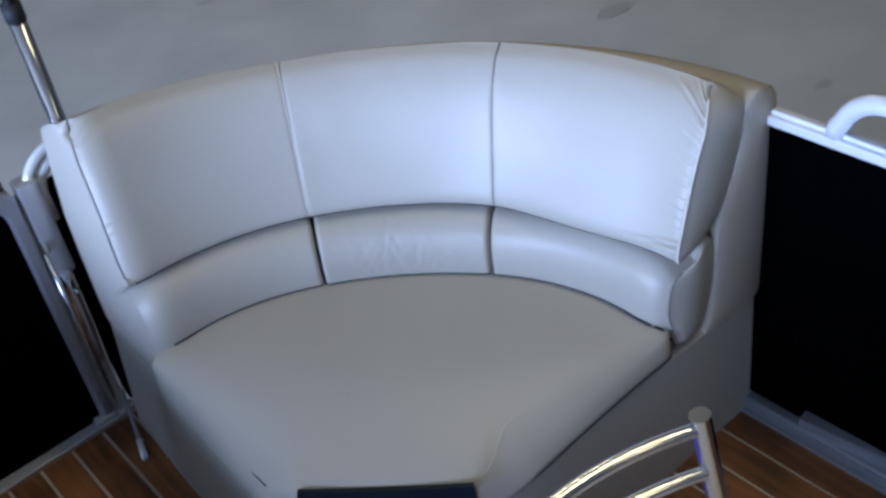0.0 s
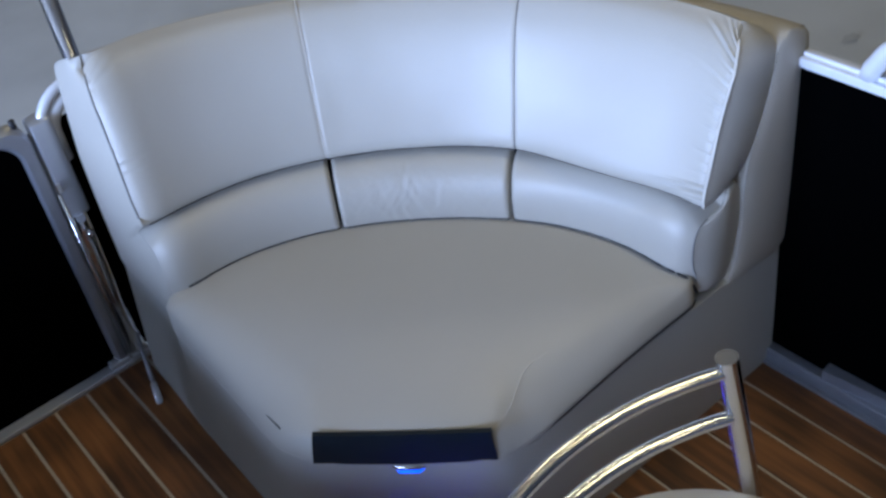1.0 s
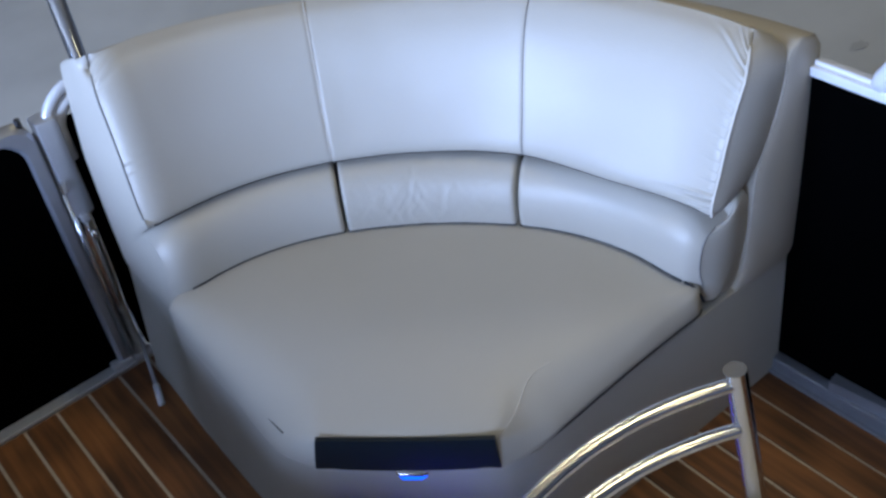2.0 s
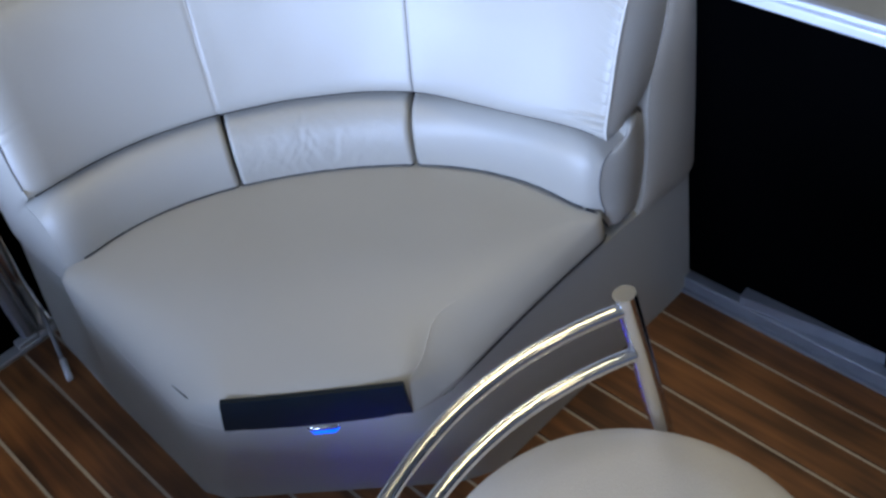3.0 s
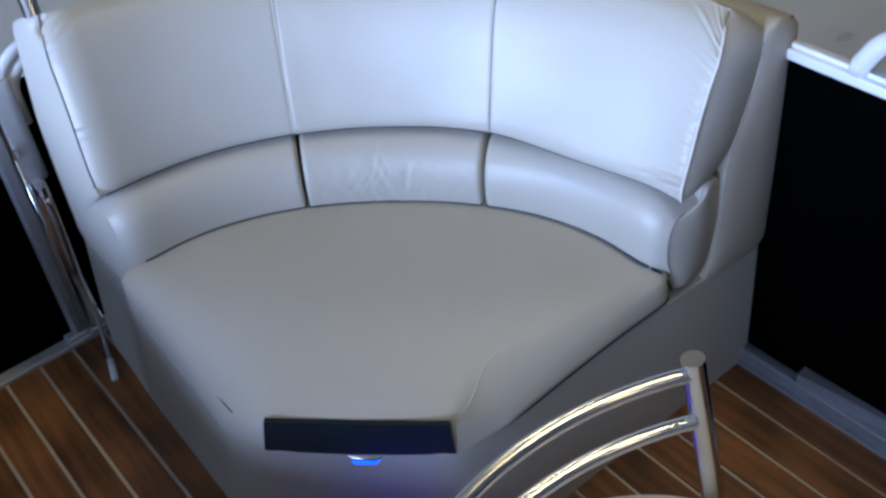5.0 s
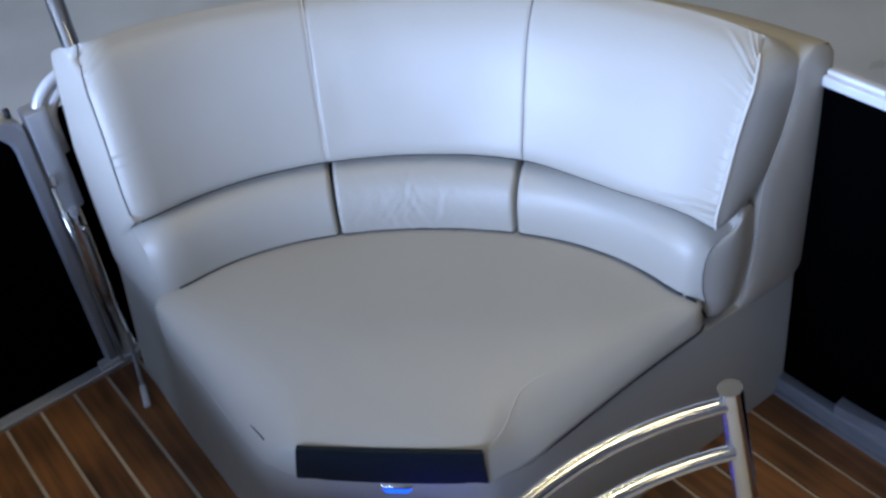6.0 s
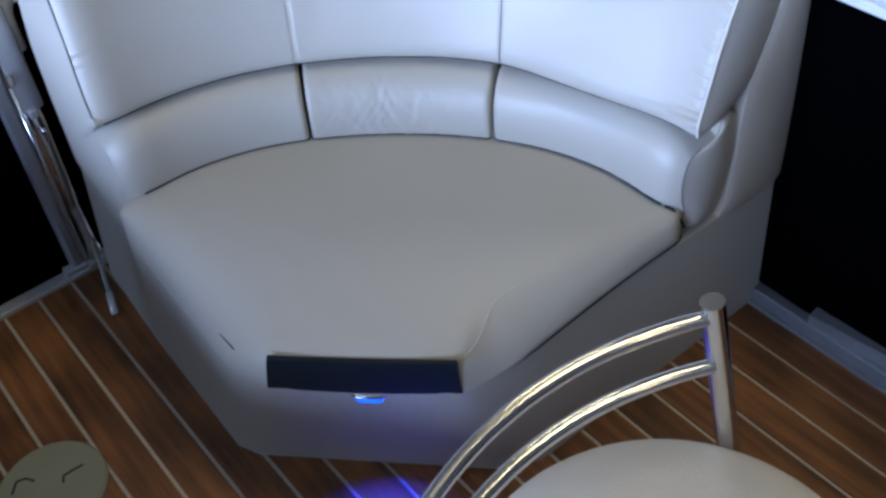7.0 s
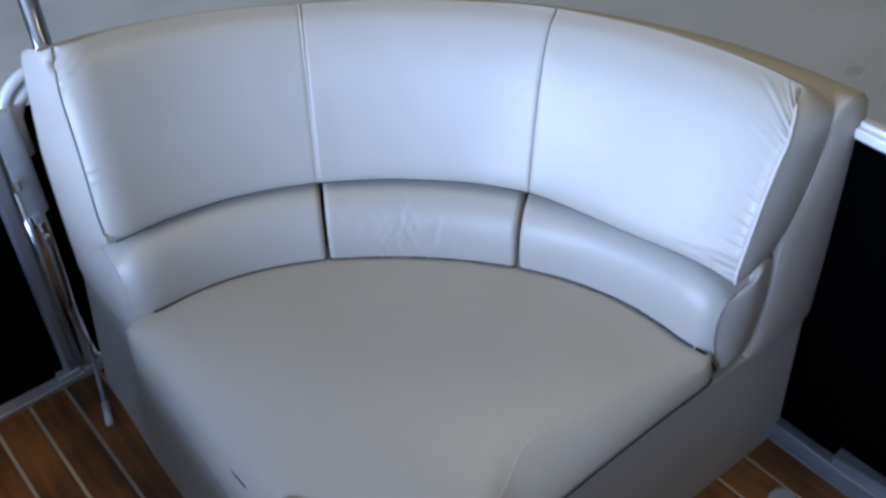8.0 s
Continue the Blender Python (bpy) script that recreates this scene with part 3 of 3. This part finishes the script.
    # courtesy light on the base
    body = tube([at(-0.030, -0.4520, 0.252), at(-0.027, -0.4650, 0.252), at(-0.018, -0.4710, 0.252), at(0.018, -0.4710, 0.252), at(0.027, -0.4650, 0.252), at(0.030, -0.4520, 0.252)], 0.0055, 10)
    light = part("courtesy_light", body, CHROME, t, "small chrome courtesy light glowing blue")
    made.append(light)
    part("screw", tube([at(0, -0.4440, 0.2635), at(0, -0.4605, 0.2635), at(0, -0.4615, 0.2635)], 0.0055, 10), CHROME, light)
    part("lens", tube([at(-0.025, -0.4600, 0.2435), at(-0.016, -0.4710, 0.2435), at(0.016, -0.4710, 0.2435), at(0.025, -0.4600, 0.2435)], 0.0052, 8), LED, light, "glowing blue lens")
    for ob in made:
        ob.location = -t.location
    return t


lounge()
beam = area("courtesy_light_beam", at(0, -0.500, 0.226), at(0.01, -0.60, 0.0), 0.04, 0.010, 1.7, (0.015, 0.03, 1.0))
beam.data.spread = radians(75)


# ---- fence, gate and pole ----
def fence_right():
    t = thing("side_fence", "black fence panel with bright aluminium rails", "fence", at=(1.0, -1.6, 0))
    ps = [
        part("panel", box((1.000, -4.2, 0.01), (1.006, -0.90, 0.672)), BLACK, t, "gloss black panel", smooth=False),
        part("top_rail", join(box((0.989, -4.2, 0.672), (1.018, -1.004, 0.690), 0.003), box((0.9995, -4.2, 0.688), (1.0165, -1.004, 0.697), 0.003)), WHITE_RAIL, t, smooth=False),
        part("grab_rail", tube([(1.004, -1.122, 0.69), (1.004, -1.126, 0.708)] + arc((1.004, -1.207, 0.692), 0.078, 12, 90, 8, "yz")[1:] + [(1.004, -1.45, 0.77), (1.004, -2.4, 0.77)], 0.0165, 16), WHITE_RAIL, t),
        part("bottom_rail", tube([(0.999, -1.122, 0.032), (1.012, -1.26, 0.036), (1.035, -1.5, 0.036)], 0.036, 4, square=True), SILL, t, smooth=False),
    ]
    for ob in ps:
        ob.location = -t.location
    # unseen port-side copies, added and scaled in height to block low daylight
    copy_thing(t, Matrix.Translation((-0.91, 0, 0)) @ Matrix.Rotation(math.pi, 4, "Z") @ Matrix.Translation((0, 0.624, 0)) @ Matrix.Diagonal((1, 0.24, 0.80, 1)))
    copy_thing(t, Matrix.Translation((-0.91, -0.80, 0)) @ Matrix.Rotation(math.pi, 4, "Z") @ Matrix.Translation((0, 1.82, 0)) @ Matrix.Diagonal((1, 0.7, 0.72, 1)))
    sill = part("trim", join(box((0.962, -4.2, 0.0), (0.976, -0.95, 0.007), 0.002), box((0.973, -4.2, 0.004), (0.998, -0.95, 0.034), 0.004)), SILL, smooth=False)
    tagged(sill, "aluminium edge trim along the deck", "trim", kind="structure")


fence_right()


def gate_left():
    sill = part("trim", join(box((-0.9, 0.002, 0.0), (0.05, 0.05, 0.010), 0.002)), ALUMINIUM, smooth=False)
    tagged(sill, "aluminium threshold trim along the deck", "trim", kind="structure")
    t = thing("bow_gate", "black bow gate with a rounded aluminium tube frame", "gate", at=(-0.3, 0.03, 0))
    outer = [(0.046, 0.012), (0.046, 0.600)] + [(0.046 - 0.036 + 0.036 * math.cos(radians(a)), 0.600 + 0.036 * math.sin(radians(a))) for a in range(15, 91, 15)] + [(-0.90, 0.636)]
    inner = [(0.017, 0.012), (0.017, 0.558)] + [(0.017 - 0.058 + 0.058 * math.cos(radians(a)), 0.558 + 0.058 * math.sin(radians(a))) for a in range(15, 91, 15)] + [(-0.90, 0.616)]
    bm = bmesh.new()
    rows = []
    for (xo, zo), (xi, zi) in zip(outer, inner):
        q = 0.008
        w = Vector((xi - xo, 0, zi - zo)).normalized() * q
        rows.append([bm.verts.new(v) for v in ((xo, 0.012 + q, zo), (xo + w.x, 0.012, zo + w.z), (xi - w.x, 0.012, zi - w.z), (xi, 0.012 + q, zi), (xi, 0.05, zi), (xo, 0.05, zo))])
    for r0, r1 in zip(rows, rows[1:]):
        for k in range(6):
            bm.faces.new((r0[k], r0[(k + 1) % 6], r1[(k + 1) % 6], r1[k]))
    bm.faces.new(rows[0])
    bm.faces.new(rows[-1][::-1])
    ps = [
        sharp(part("gate_frame", bm, GATE_GREY, t)),
        part("panel", box((-0.90, 0.030, 0.011), (0.030, 0.036, 0.625)), BLACK, t, smooth=False),
        part("gate_foot", box((-0.002, 0.006, 0.002), (0.046, 0.05, 0.022), 0.004), ALUMINIUM, t, smooth=False),
        part("hinge_cap", tube([(0.030, 0.028, 0.630), (0.030, 0.028, 0.648)], 0.006, 10), RUBBER, t),
    ]
    for ob in ps:
        ob.location = -t.location
    g = thing("gate_post", "polished steel gate post with latch and drop pin", "post", at=(0.072, 0.02, 0))
    ps = [
        part("post", tube([(0.070, 0.034, 0.0), (0.070, 0.034, 0.60)], 0.0225, 20), CHROME, g),
        part("edge_strip", tube([(0.052, 0.014, 0.03), (0.052, 0.014, 0.47)], 0.0045, 8), CHROME, g),
        sharp(part("sleeve", box((0.053, 0.010, 0.405), (0.097, 0.06, 0.628), 0.006), ALUMINIUM, g, "matt aluminium sleeve")),
        part("catch", box((0.062, 0.000, 0.394), (0.080, 0.014, 0.414), 0.003), ALUMINIUM, g, smooth=False),
        part("strike", box((0.048, 0.002, 0.474), (0.062, 0.014, 0.498), 0.003), CHROME, g, smooth=False),
        part("latch_knob", lathe([(0.0005, -0.008), (0.006, -0.006), (0.008, 0.0), (0.006, 0.006), (0.0005, 0.008)], (0, 0), 14), CHROME, g, "round chrome knob"),
        part("drop_pin", tube([(0.078, 0.004, 0.075), (0.066, -0.03, 0.055), (0.040, -0.118, 0.020)], 0.0045, 8), SILL, g, "dull dark drop pin"),
        part("pin_tip", tube([(0.042, -0.112, 0.022), (0.027, -0.160, 0.010)], 0.0075, 10), WHITE_RAIL, g, "clear plastic pin tip"),
        part("foot", box((0.048, 0.004, 0.002), (0.094, 0.06, 0.016), 0.004), ALUMINIUM, g, smooth=False),
    ]
    for ob in ps:
        ob.location = -g.location
    ps[5].location = Vector((0.074, -0.004, 0.366)) - g.location
    f = thing("bow_fence", "black bow fence panel with a bent bright rail", "fence", at=(0.5, 0.04, 0))
    ps = [part("panel", box((0.085, 0.046, 0.0), (0.34, 0.052, 0.60)), BLACK, f, smooth=False)]
    for rr, r in ((0.090, 0.0115), (0.064, 0.0115)):
        pts = [(0.165 - rr, 0.034, 0.52)] + arc((0.165, 0.034, 0.582), rr, 180, 90, 10) + [(0.30, 0.034, 0.582 + rr)]
        ps.append(part("bent_rail", tube(pts, r, 12), WHITE_RAIL, f))
    for ob in ps:
        ob.location = -f.location
    p = thing("boat_pole", "tall polished steel pole with a black joint", "pole", at=(0.19, 0.06, 0.65))
    ps = [
        part("lower_tube", tube([(0.19, 0.06, -0.08), (0.19, 0.06, 0.92)], 0.0165, 20), CHROME, p),
        part("joint", tube([(0.19, 0.06, 0.91), (0.19, 0.06, 0.945)], 0.019, 20), RUBBER, p, "black joint"),
        part("upper_tube", tube([(0.19, 0.06, 0.945), (0.19, 0.06, 1.75)], 0.014, 20), CHROME, p),
    ]
    for ob in ps:
        ob.location = -p.location


gate_left()


# ---- stool and floor plate ----
def stool():
    cx, cy = 0.172, -1.50
    t = thing("stool", "beige round stool with a curved chrome backrest", "stool", at=(cx, cy, 0))
    pad = [(r, z + 0.042) for r, z in ((0.02, 0.395), (0.20, 0.398), (0.222, 0.410), (0.232, 0.432), (0.230, 0.452), (0.220, 0.468), (0.200, 0.480), (0.16, 0.487), (0.07, 0.491), (0.02, 0.492))]
    ps = [part("seat_pad", lathe(pad, (cx, cy), 64), PAD, t)]
    bx, half, r = 0.160, 0.210, 0.0135
    for sx in (-1, 1):
        x, y = bx + sx * half, -1.352
        ps.append(part("back_post", tube([(x + 0.024 * sx, y - 0.038, 0.43), (x, y, 0.717)], r, 20), CHROME, t))
    for z, back in ((0.697, 1.354), (0.628, 1.365)):
        pts = []
        for i in range(25):
            v = -1 + 2 * i / 24
            pts.append((bx + v * (half - 0.004), -back + 0.050 * (1 - v * v), z))
        ps.append(part("back_rail", tube(pts, 0.0088, 14), CHROME, t))
    ps.append(part("pedestal", lathe([(0.03, 0.0), (0.03, 0.44)], (cx, cy), 24), CHROME, t))
    ps.append(part("foot_plate", lathe([(0.17, 0.0), (0.17, 0.008), (0.05, 0.02)], (cx, cy), 40), CHROME, t))
    for ob in ps:
        ob.location = -t.location
        sharp(ob, 50)


stool()


def floor_plate():
    cx, cy, r = -0.245, -0.465, 0.098
    t = thing("table_socket_cover", "round tan plastic table socket cover in the deck", "socket cover", at=(cx, cy, 0))
    c = part("cover", lathe([(r, 0.0), (r, 0.006), (r - 0.004, 0.010), (0.01, 0.011)], (0, 0), 48), DISC, t)
    sharp(c, 40)
    for pts in (((-0.062, 0.030), (-0.046, 0.050), (-0.030, 0.046), (-0.020, 0.030)), ((0.018, -0.010), (0.024, 0.004), (0.044, 0.004), (0.062, 0.002))):
        part("finger_slot", tube([(x, y, 0.0108) for x, y in pts], 0.0022, 6), RUBBER, t, "dark finger slot")


floor_plate()
